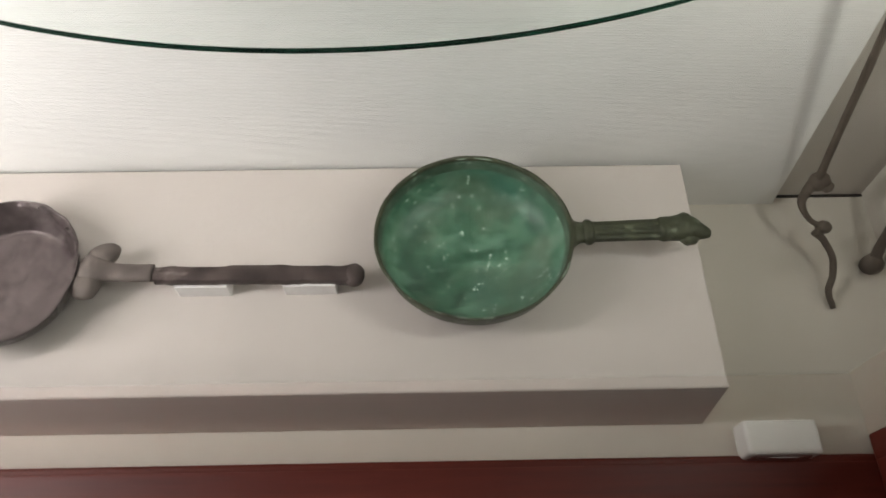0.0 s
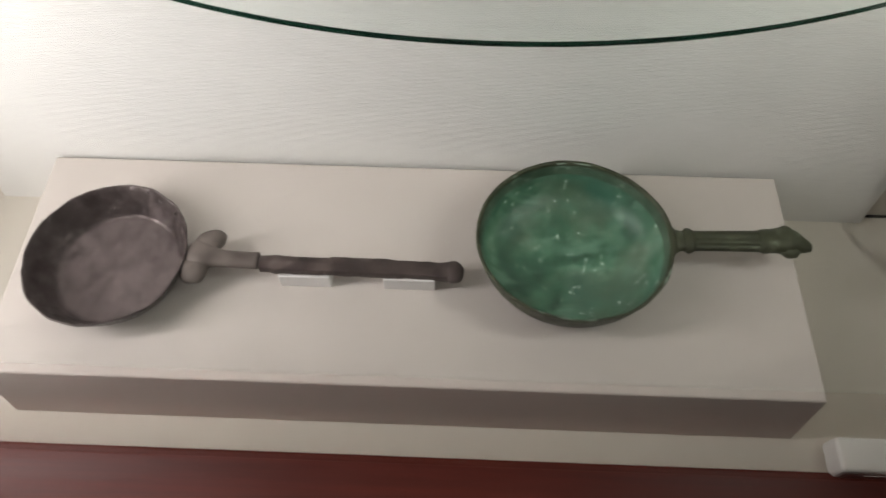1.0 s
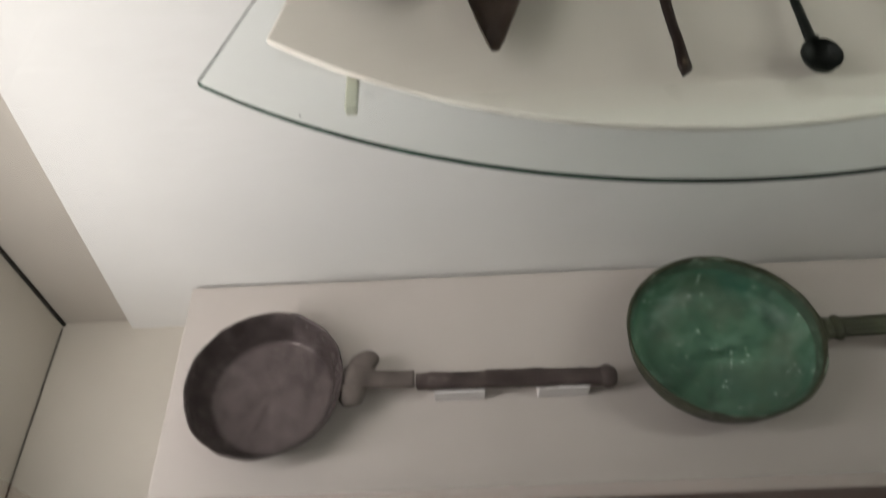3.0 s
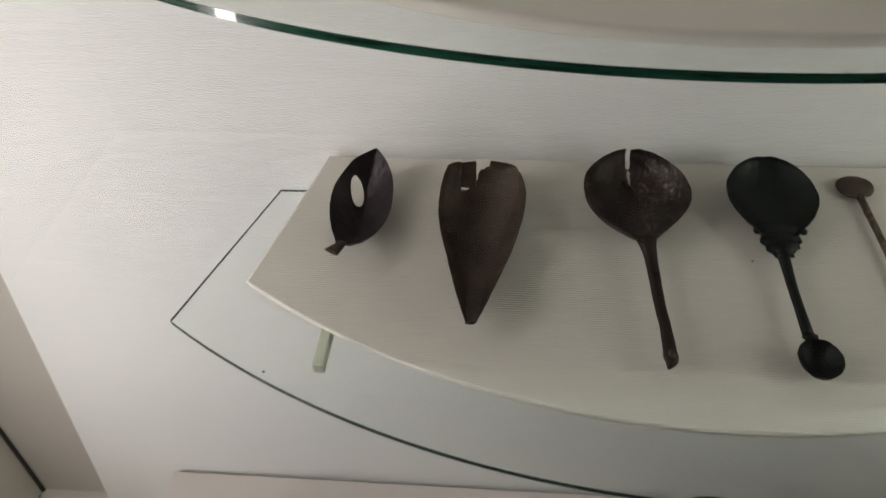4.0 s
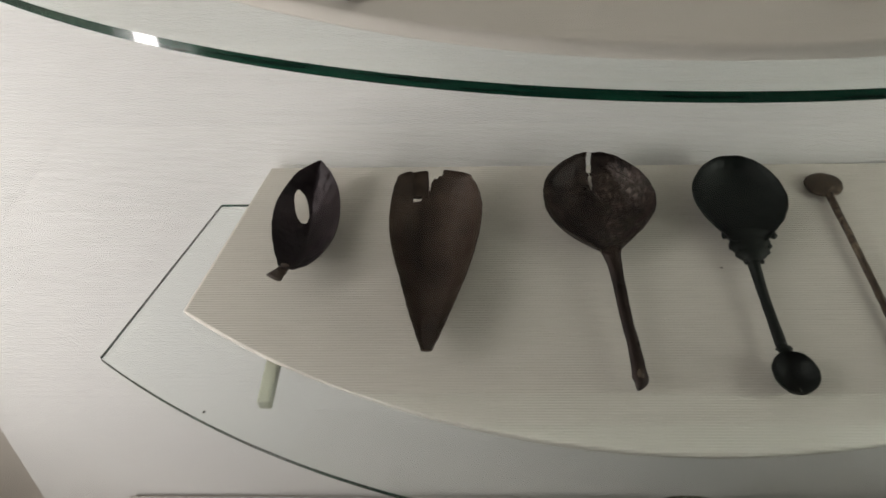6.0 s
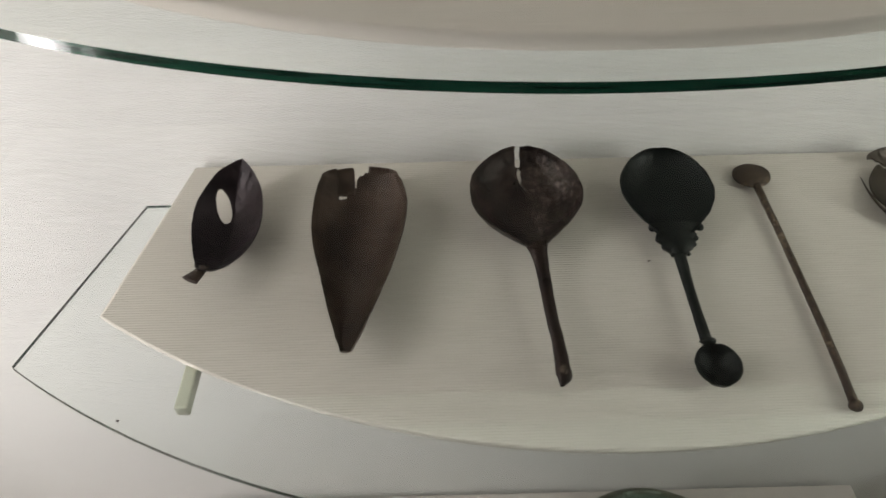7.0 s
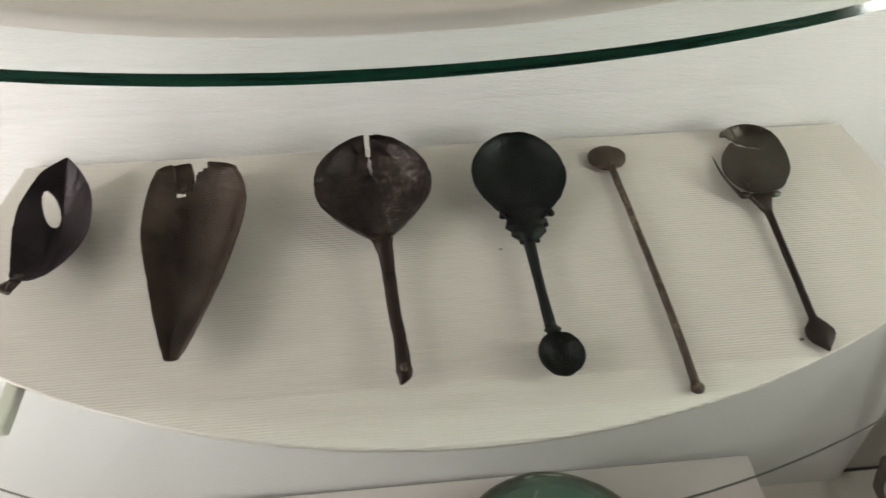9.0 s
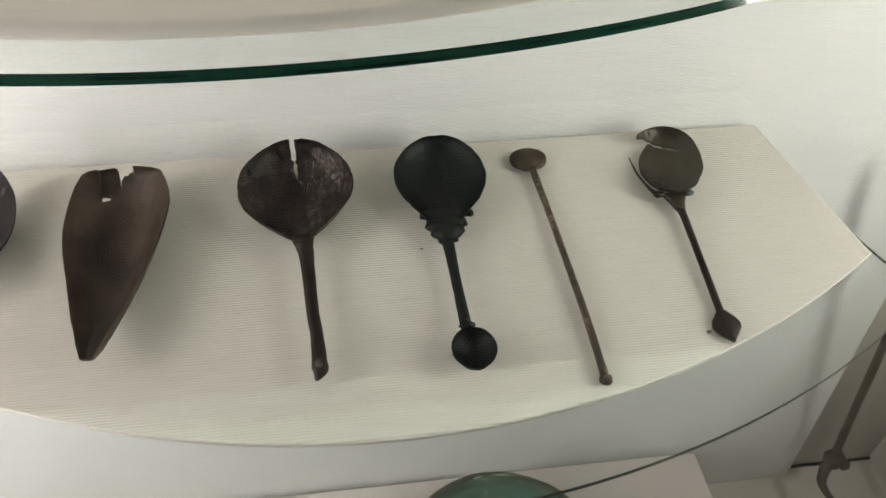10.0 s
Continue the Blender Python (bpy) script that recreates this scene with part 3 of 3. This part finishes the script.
def double_spoon():
    root = spoon("double_spoon", 0.1191, 0.0093, "black-green bronze double spoon with one wide and one small bowl")
    dish(root, "bowl", [(0, -0.0272, 0.0230), (0.1, -0.0276, 0.0232), (0.2, -0.0285, 0.0235), (0.3, -0.0292, 0.0239), (0.4, -0.0295, 0.0240), (0.5, -0.0293, 0.0243), (0.6, -0.0284, 0.0235), (0.7, -0.0260, 0.0211), (0.8, -0.0221, 0.0176), (0.9, -0.0176, 0.0122), (1, -0.0138, 0.0068)],
         0.0609, 0.5, 0, 0.0118, 0.0125, BLACK, nu=64, nv=64, seed=9, lip=0.0009, power=2.5)
    dish(root, "neck", [(0, -0.0165, 0.0130), (0.1, -0.0155, 0.0118), (0.2, -0.0126, 0.0078), (0.35, -0.0136, 0.0090), (0.5, -0.0132, 0.0066), (0.6, -0.0108, 0.0072), (0.72, -0.0112, 0.0060), (0.88, -0.0076, 0.0024), (1, -0.0068, 0.0009)],
         0.0205, 0, 0, -0.0030, 0.0078, BLACK, thick=0.0030, nu=60, nv=16, seed=4).location = (0.0, -0.0532, 0)
    for x, y, r in ((-0.0150, -0.0556, 0.0019), (0.0118, -0.0554, 0.0022), (-0.0130, -0.0630, 0.0016), (0.0080, -0.0625, 0.0016), (-0.0108, -0.0680, 0.0013), (0.0062, -0.0668, 0.0014), (-0.0070, -0.0730, 0.0013), (0.0018, -0.0728, 0.0013)):
        lump("scroll", (x, y, 0.0100), (r, r, r * 0.9), BLACK, root, 0.15, 2)
    tube("handle", [(-0.0030, -0.0715, 0.0098), (-0.0020, -0.0848, 0.0085), (-0.0010, -0.1008, 0.0082), (0.0004, -0.1230, 0.0090)], [0.0035, 0.0030, 0.0028, 0.0031], BLACK, root, flat=0.8, wear=0.06)
    lump("knob", (0.0011, -0.1247, 0.0095), (0.0043, 0.0020, 0.0026), BLACK, root, 0.15)
    dish(root, "small_bowl", [(0, -0.0092, 0.0136), (0.5, -0.0088, 0.0142), (1, -0.0082, 0.0146)],
         0.0228, 0.5, 0.5, 0.0080, 0.0105, BLACK, nu=36, nv=40, seed=6, lip=0.0007).location = (0.0, -0.1268, 0)


def disc_rod():
    root = spoon("disc_ended_probe", 0.1734, -0.0045, "long thin brown bronze probe with a flat disc at one end", "probe")
    lump("disc", (-0.0005, -0.0010, 0.0036), (0.0116, 0.0091, 0.0014), ROD, root, 0.05, 3)
    tube("shaft", [(0.0008, -0.0080, 0.0034), (0.0045, -0.0419, 0.0040), (0.0084, -0.0795, 0.0040), (0.0113, -0.1098, 0.0038), (0.0134, -0.1420, 0.0036)], [0.0022, 0.0019, 0.0020, 0.0021, 0.0022], ROD, root, wear=0.12, seed=8)
    lump("knob", (0.0135, -0.1445, 0.0038), (0.0035, 0.0032, 0.0031), ROD, root, 0.1, 5)


def broken_spoon():
    root = spoon("broken_spoon", 0.2623, 0.0078, "olive-brown bronze spoon with a torn broken bowl and a leaf finial")

    def keep(x, y):
        crack = -0.0080 + 0.0011 * rough_at((x, 0, 0), 330, 4) - 0.46 * max(0.0, x + 0.0105)
        if x < 0.0038 and abs(y - crack) < (0.0009 if x < -0.004 else 0.0006) + 0.0002 * rough_at((x, 2, 0), 500, 2):
            return False
        if y >= crack:
            return x > -0.0208 + 0.0006 * rough_at((y, 7, 0), 300, 5)
        torn = -0.0240 + 22.0 * (y + 0.031) ** 2 + 0.0006 * rough_at((y, 1, 0), 260, 5)
        return not (x < torn and y > -0.047)

    dish(root, "bowl", [(0, -0.0280, 0.0185), (0.15, -0.0290, 0.0175), (0.3, -0.0305, 0.0152), (0.5, -0.0310, 0.0143), (0.72, -0.0285, 0.0122), (0.9, -0.0220, 0.0062), (1, -0.0165, 0.0020)],
         0.0495, 0.5, 0.06, 0.0095, 0.0105, SIEVE, keep, nu=170, nv=150, seed=11)
    tube("torn_strip", [(-0.0301, -0.0220, 0.0105), (-0.0276, -0.0341, 0.0095), (-0.0227, -0.0440, 0.0082), (-0.0180, -0.0485, 0.0062)], [0.0003, 0.0008, 0.0011, 0.0018], SIEVE, root, flat=0.5)
    for x, y in ((-0.0172, -0.0480), (0.0006, -0.0482), (-0.0078, -0.0470)):
        lump("scroll", (x, y, 0.0068), (0.0034, 0.0022, 0.0018), SIEVE, root, 0.2, 4)
    dish(root, "neck", [(0, -0.0078, 0.0068), (0.5, -0.0050, 0.0040), (1, -0.0026, 0.0022)], 0.011, 0, 0, -0.001, 0.0040, SIEVE, thick=0.0028, nu=14, nv=10, seed=2).location = (-0.0066, -0.0475, 0)
    tube("handle", [(-0.0066, -0.0560, 0.0050), (-0.0058, -0.0640, 0.0046), (-0.0050, -0.0900, 0.0040), (-0.0043, -0.1110, 0.0035), (-0.0038, -0.1290, 0.0030)], [0.0028, 0.0022, 0.0021, 0.0021, 0.0022], STEM, root, wear=0.06, flat=0.85)
    dish(root, "finial", [(0, -0.0030, 0.0030), (0.25, -0.0066, 0.0066), (0.45, -0.0076, 0.0080), (0.7, -0.0058, 0.0056), (0.9, -0.0012, 0.0028), (1, 0.0006, 0.0014)],
         0.0182, 0, 0, -0.0016, 0.0022, STEM, nu=24, nv=16, seed=3).location = (-0.0030, -0.1248, 0)


for build in (leaf_spoon, teardrop_bowl, cracked_ladle, double_spoon, disc_rod, broken_spoon):
    build()


def upper_spoon(x, y, width, label):
    root = spoon("spoon", x, y, label, "spoon", 0.2165, "spoons on the highest board")
    tube("handle", [(0, 0, 0.0036), (0, 0.012, 0.0045), (0.0005, 0.035, 0.0050), (0.001, 0.062, 0.0060)], [width, width * 1.05, width * 0.7, width * 0.8], STEM, root, flat=0.8, wear=0.08)
    dish(root, "bowl", [(0, -0.012, 0.012), (0.25, -0.0185, 0.0185), (0.5, -0.0200, 0.0200), (0.8, -0.013, 0.013), (1, -0.005, 0.005)], 0.055, 0.40, 0.05, 0.008, 0.0095, STEM, nu=36, nv=30).location = (0.001, 0.114, 0)


upper_spoon(-0.077, -0.14520, 0.0030, "dark bronze spoon with its handle towards the shelf edge")
upper_spoon(0.001, -0.1390, 0.0026, "dark bronze spoon with a thin handle")
upper_spoon(0.069, -0.14530, 0.0042, "dark bronze spoon with a thick handle end")


# ---- pans on the plinth ----
def grey_pan():
    root = thing("long_handled_pan", pose(-0.2825, -0.1435, 1.0), "grey tinned bronze pan with a broken long handle", "pan", "ancient pans")
    profile = [(0.0002, 0), (0.040, 0), (0.055, 0.0008), (0.0615, 0.004), (0.068, 0.014), (0.0735, 0.025), (0.0765, 0.0315), (0.0768, 0.0328), (0.0758, 0.0334), (0.0748, 0.0325),
               (0.0715, 0.0245), (0.0660, 0.0145), (0.0612, 0.0058), (0.0596, 0.0040), (0.0572, 0.0033), (0.050, 0.0031), (0.030, 0.0030), (0.008, 0.0034), (0.0002, 0.0036)]
    bowl = revolve("bowl", [(r * 1.012, z * 1.08) for r, z in profile], PEWTER, root, 160, 0.034, 0.0032, 3)
    # wall faces take the darker copy, which carries their shade
    bowl.data.materials.append(PEWTER_SHADED)
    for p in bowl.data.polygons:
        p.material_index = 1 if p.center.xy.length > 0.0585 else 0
    # hammered dents, deepest in the wall
    for v in bowl.data.vertices:
        k = max(0.0, v.co.z - 0.006) / 0.028
        if 0 < k < 0.95:
            v.co.xy *= 1 + 0.022 * k * rough_at((v.co.x, v.co.y, 0.4 * v.co.z), 75, 6)
    # glossy beads on the inner wall, their pale colour standing for glints
    for deg, r, z, h in ((62, 0.0718, 0.0260, 0.0046), (56, 0.0700, 0.0210, 0.0036), (44, 0.0712, 0.0245, 0.0052), (38, 0.0690, 0.0190, 0.0030), (20, 0.0690, 0.0185, 0.0036), (74, 0.0735, 0.0300, 0.0026)):
        a = math.radians(deg)
        lump("bead", ((r + 0.0012) * math.cos(a), (r + 0.0012) * math.sin(a), z), (0.0013, 0.0013, h * 0.7), GLINT, root, 0.35, deg, a, label="glossy bead coloured pale as a glint")
    # root of the handle with two rounded lobes
    body = tube("handle_root", [(0.0775, 0.008, 0.0260), (0.084, 0.006, 0.0280), (0.092, 0.003, 0.0290), (0.106, 0.001, 0.0285), (0.124, 0.0, 0.0280), (0.1455, -0.0005, 0.0280)],
                [0.012, 0.0165, 0.0150, 0.0098, 0.0092, 0.0090], PEWTER_STEM, root, flat=0.52, wear=0.06, n=16, label="pale grey corroded root of the handle")
    lump("lobe", (0.0945, 0.0190, 0.0275), (0.0170, 0.0118, 0.0080), PEWTER_STEM, root, 0.08, 2, 0.55, label="rounded scroll lobe")
    lump("lobe", (0.0850, -0.0125, 0.0275), (0.0140, 0.0145, 0.0082), PEWTER_STEM, root, 0.08, 6, -0.3, label="rounded scroll lobe")
    # the broken shaft: a flat bar with a step, ending in a knob
    verts, faces = [], []
    n = 80
    for i in range(n + 1):
        s = i / n
        x = 0.1475 + 0.183 * s
        step = 0.0016 if s > 0.37 else 0.0
        top = 0.0082 + step - 0.0012 * s + 0.0015 * rough_at((x, 0, 0), 90, 3) + 0.0009 * rough_at((x, 0, 0), 320, 6)
        low = -0.0088 + 0.0011 * rough_at((x, 5, 0), 90, 3) + 0.0008 * rough_at((x, 5, 0), 320, 6)
        if i == 0:
            top -= 0.0012
        zc = 0.0280 - 0.0055 * s
        ring = [(top - 0.0012, zc + 0.0038), (top, zc + 0.001), (top, zc - 0.0035), (low, zc - 0.0035), (low, zc + 0.001), (low + 0.0012, zc + 0.0038), (0.0, zc + 0.0046)]
        verts += [(x + (0.0012 * rough_at((y, z, 3), 400, 2) if i == 0 else 0), y - 0.0025, z) for y, z in ring]
    m = 7
    for i in range(n):
        for j in range(m):
            k = (j + 1) % m
            faces.append([i * m + j, i * m + k, (i + 1) * m + k, (i + 1) * m + j])
    faces += [list(range(m)), list(range(n * m, n * m + m))]
    shaft = mesh_ob("shaft", verts, faces, IRON_STEM, root, "dark brown broken flat shaft", smooth=False)
    lump("end_knob", (0.3335, -0.0030, 0.0220), (0.0105, 0.0122, 0.0065), IRON_STEM, root, 0.08, 5, label="rounded dark end knob")
    for x in (-0.1185, -0.0165):
        prop = box("support_block", (x, -0.1562, 1.0002), (x + 0.0500, -0.1350, 1.0198), PROP, bevel=0.0008)
        tagged(prop, "small white foam block under the pan handle", "support", "handle supports")


def green_pan():
    root = thing("green_pan", pose(0.1655, -0.1205, 1.0), "green patinated bronze pan with a fluted animal-head handle", "pan", "ancient pans")
    profile = [(0.0002, 0), (0.045, 0.0002), (0.060, 0.0015), (0.072, 0.0065), (0.0800, 0.0150), (0.0850, 0.0270), (0.0880, 0.0400), (0.0895, 0.0475), (0.0902, 0.0495), (0.0892, 0.0506), (0.0872, 0.0498),
               (0.0862, 0.0460), (0.0838, 0.0350), (0.0795, 0.0230), (0.0720, 0.0135), (0.060, 0.0080), (0.040, 0.0052), (0.020, 0.0042), (0.0002, 0.0040)]
    bowl = revolve("bowl", profile, GREEN, root, 120, 0.014, 0.0012, 8)
    for v in bowl.data.vertices:
        v.co.x *= 1.045
        v.co.y = v.co.y * 0.982 + 0.0022
    bowl.data.materials.append(OLIVE)
    bowl.data.materials.append(GREEN_WALL)
    for p in bowl.data.polygons:
        inside = p.center.xy.length < 0.0895 and p.center.z < 0.0420 and p.normal.dot(Vector((-p.center.x, -p.center.y, 0.06))) > 0
        wall = inside and p.center.z > 0.0345 + 0.003 * rough_at(p.center, 60, 4)
        p.material_index = (2 if wall else 0) if inside else 1
    # pale flakes along the rim
    for deg, long, high in ((-98, 0.0075, 0.0009), (-84, 0.0045, 0.0012), (-112, 0.0040, 0.0008), (-30, 0.0060, 0.0013), (-24, 0.0035, 0.0010), (82, 0.0070, 0.0010), (96, 0.0050, 0.0008), (128, 0.0045, 0.0008), (-140, 0.0028, 0.0008)):
        a = math.radians(deg)
        lump("flake", (0.0888 * 1.045 * math.cos(a), 0.0888 * 0.965 * math.sin(a) + 0.0015, 0.0497), (0.0009, long, high * 0.8), CHIP, root, 0.55, deg % 17, a, label="pale green flake of corrosion")
    # neck, collar, fluted shaft, head
    tube("neck", [(0.0918, 0.004, 0.0440), (0.0955, 0.004, 0.0440), (0.101, 0.004, 0.0445), (0.108, 0.004, 0.0448)], [0.0185, 0.0135, 0.0110, 0.0105], OLIVE, root, flat=0.5, n=20, wear=0.04)
    tube("collar", [(0.1035, 0.004, 0.0448), (0.106, 0.004, 0.0450), (0.110, 0.004, 0.0450), (0.1125, 0.004, 0.0450)], [0.0112, 0.0130, 0.0130, 0.0110], OLIVE, root, flat=0.62, n=20, wear=0.05)
    verts, faces = [], []
    n, m = 30, 40
    for i in range(n + 1):
        s = i / n
        x = 0.1115 + 0.064 * s
        r = 0.0104 + 0.0008 * s
        for j in range(m):
            a = 2 * math.pi * j / m
            flute = 1 - 0.20 * max(0.0, math.cos(8 * a)) * (1 if 0.04 < s < 0.96 else 0)
            y = 0.004 + 0.001 * s + r * flute * math.cos(a)
            verts.append((x, y, 0.0455 + 0.0015 * s + 0.58 * r * flute * math.sin(a)))
    for i in range(n):
        for j in range(m):
            k = (j + 1) % m
            faces.append([i * m + j, i * m + k, (i + 1) * m + k, (i + 1) * m + j])
    faces += [list(range(m)), list(range(n * m, n * m + m))]
    mesh_ob("fluted_shaft", verts, faces, OLIVE, root, "fluted olive-green shaft")
    tube("animal_head", [(0.1735, 0.005, 0.0472), (0.178, 0.005, 0.0475), (0.186, 0.0050, 0.0480), (0.196, 0.0055, 0.0485), (0.205, 0.0050, 0.0480), (0.212, 0.0030, 0.0470), (0.2195, 0.0010, 0.0460), (0.2225, 0.0005, 0.0455)],
         [0.0112, 0.0128, 0.0125, 0.0142, 0.0128, 0.0092, 0.0062, 0.0040], OLIVE, root, flat=0.66, n=20, wear=0.10, seed=7, label="worn animal-head end of the handle")
    lump("ear", (0.1985, 0.0160, 0.0510), (0.0062, 0.0040, 0.0045), OLIVE, root, 0.15, 3)
    lump("ear", (0.2010, -0.0075, 0.0480), (0.0085, 0.0052, 0.0055), OLIVE, root, 0.15, 9)


grey_pan()
green_pan()


# ---- objects beside the plinth ----
def hooked_rod():
    root = thing("hooked_rod", pose(0.557, -0.144, FLOOR_Z), "dull brown corroded hooked rod standing before the back wall", "rod")
    tube("hook", [(0.0038, 0.0010, 0.0022), (-0.0020, 0.0165, 0.0123), (0.0020, 0.030, 0.0215), (0.0008, 0.047, 0.0333), (-0.0095, 0.062, 0.0438), (-0.0195, 0.0695, 0.0500)], [0.0030, 0.0036, 0.0036, 0.0036, 0.0038, 0.0052], RUST, root, wear=0.1, seed=2)
    lump("knuckle", (-0.0105, 0.0735, 0.0524), (0.0085, 0.0075, 0.0075), RUST, root, 0.1, 4)
    tube("link", [(-0.0120, 0.0745, 0.0540), (-0.0231, 0.0786, 0.0557), (-0.0316, 0.0867, 0.0615), (-0.0350, 0.0973, 0.0690), (-0.0256, 0.1106, 0.0784)], [0.0030, 0.0030, 0.0034, 0.0046, 0.0060], RUST, root, wear=0.1, seed=5)
    lump("joint", (-0.0190, 0.1130, 0.0820), (0.0110, 0.0090, 0.0125), RUST, root, 0.22, 8)
    lump("joint_knob", (-0.0085, 0.1080, 0.0780), (0.0062, 0.0058, 0.0068), RUST, root, 0.15, 3)
    tube("shaft", [(-0.0195, 0.1120, 0.0820), (-0.0315, 0.1130, 0.1330), (-0.0630, 0.1140, 0.2830), (-0.0920, 0.1150, 0.4200), (-0.1015, 0.1155, 0.4640)], [0.0044, 0.0038, 0.0035, 0.0034, 0.0034], RUST, root, wear=0.08, seed=6)


def knob_rod():
    root = thing("knob_ended_rod", pose(0.612, -0.096, FLOOR_Z), "dull brown rod with a ball end leaning in the case corner", "rod")
    lump("ball", (0.0, 0.0, 0.0130), (0.0125, 0.0115, 0.0130), RUST, root, 0.08, 4)
    tube("shaft", [(0.001, 0.004, 0.020), (0.006, 0.024, 0.055), (0.0120, 0.060, 0.150), (0.0150, 0.090, 0.300)], [0.0065, 0.0045, 0.0042, 0.0040], RUST, root, wear=0.08)


def climate_logger():
    root = thing("climate_logger", pose(0.422, -0.3030, FLOOR_Z), "small white plastic climate logger box on the case floor", "sensor")
    box("housing", (0.0, 0.0, 0.0), (0.0720, 0.0330, 0.0300), PLASTIC, root, bevel=0.004, segments=3)
    box("display", (0.006, -0.0012, 0.004), (0.063, 0.0006, 0.0225), DARK_PLASTIC, root, "dark front window")
    box("slot", (0.024, -0.0018, 0.020), (0.050, -0.0005, 0.0222), PLASTIC, root, "thin white bar")


def speck(x, y, z, r, mat, label):
    ob = lump("dust_speck", (0, 0, 0), (r, r * 0.7, r * 0.45), mat, None, 0.4, 3)
    ob.location = (x, y, z)
    tagged(ob, label, "speck", "dust specks")


speck(0.2500, -0.1240, 1.3785, 0.0013, RUST, "tiny brown crumb on the cream cloth board")
speck(0.1020, -0.0600, 1.3925, 0.0008, RUST, "tiny brown crumb on the cream cloth board")
speck(-0.4560, -0.2320, 0.9175, 0.0016, DARK_PLASTIC, "tiny dark crumb on the case floor")
speck(-0.1760, -0.1440, 1.3767, 0.0008, DARK_PLASTIC, "tiny dark crumb on the glass shelf")
hooked_rod()
knob_rod()
climate_logger()
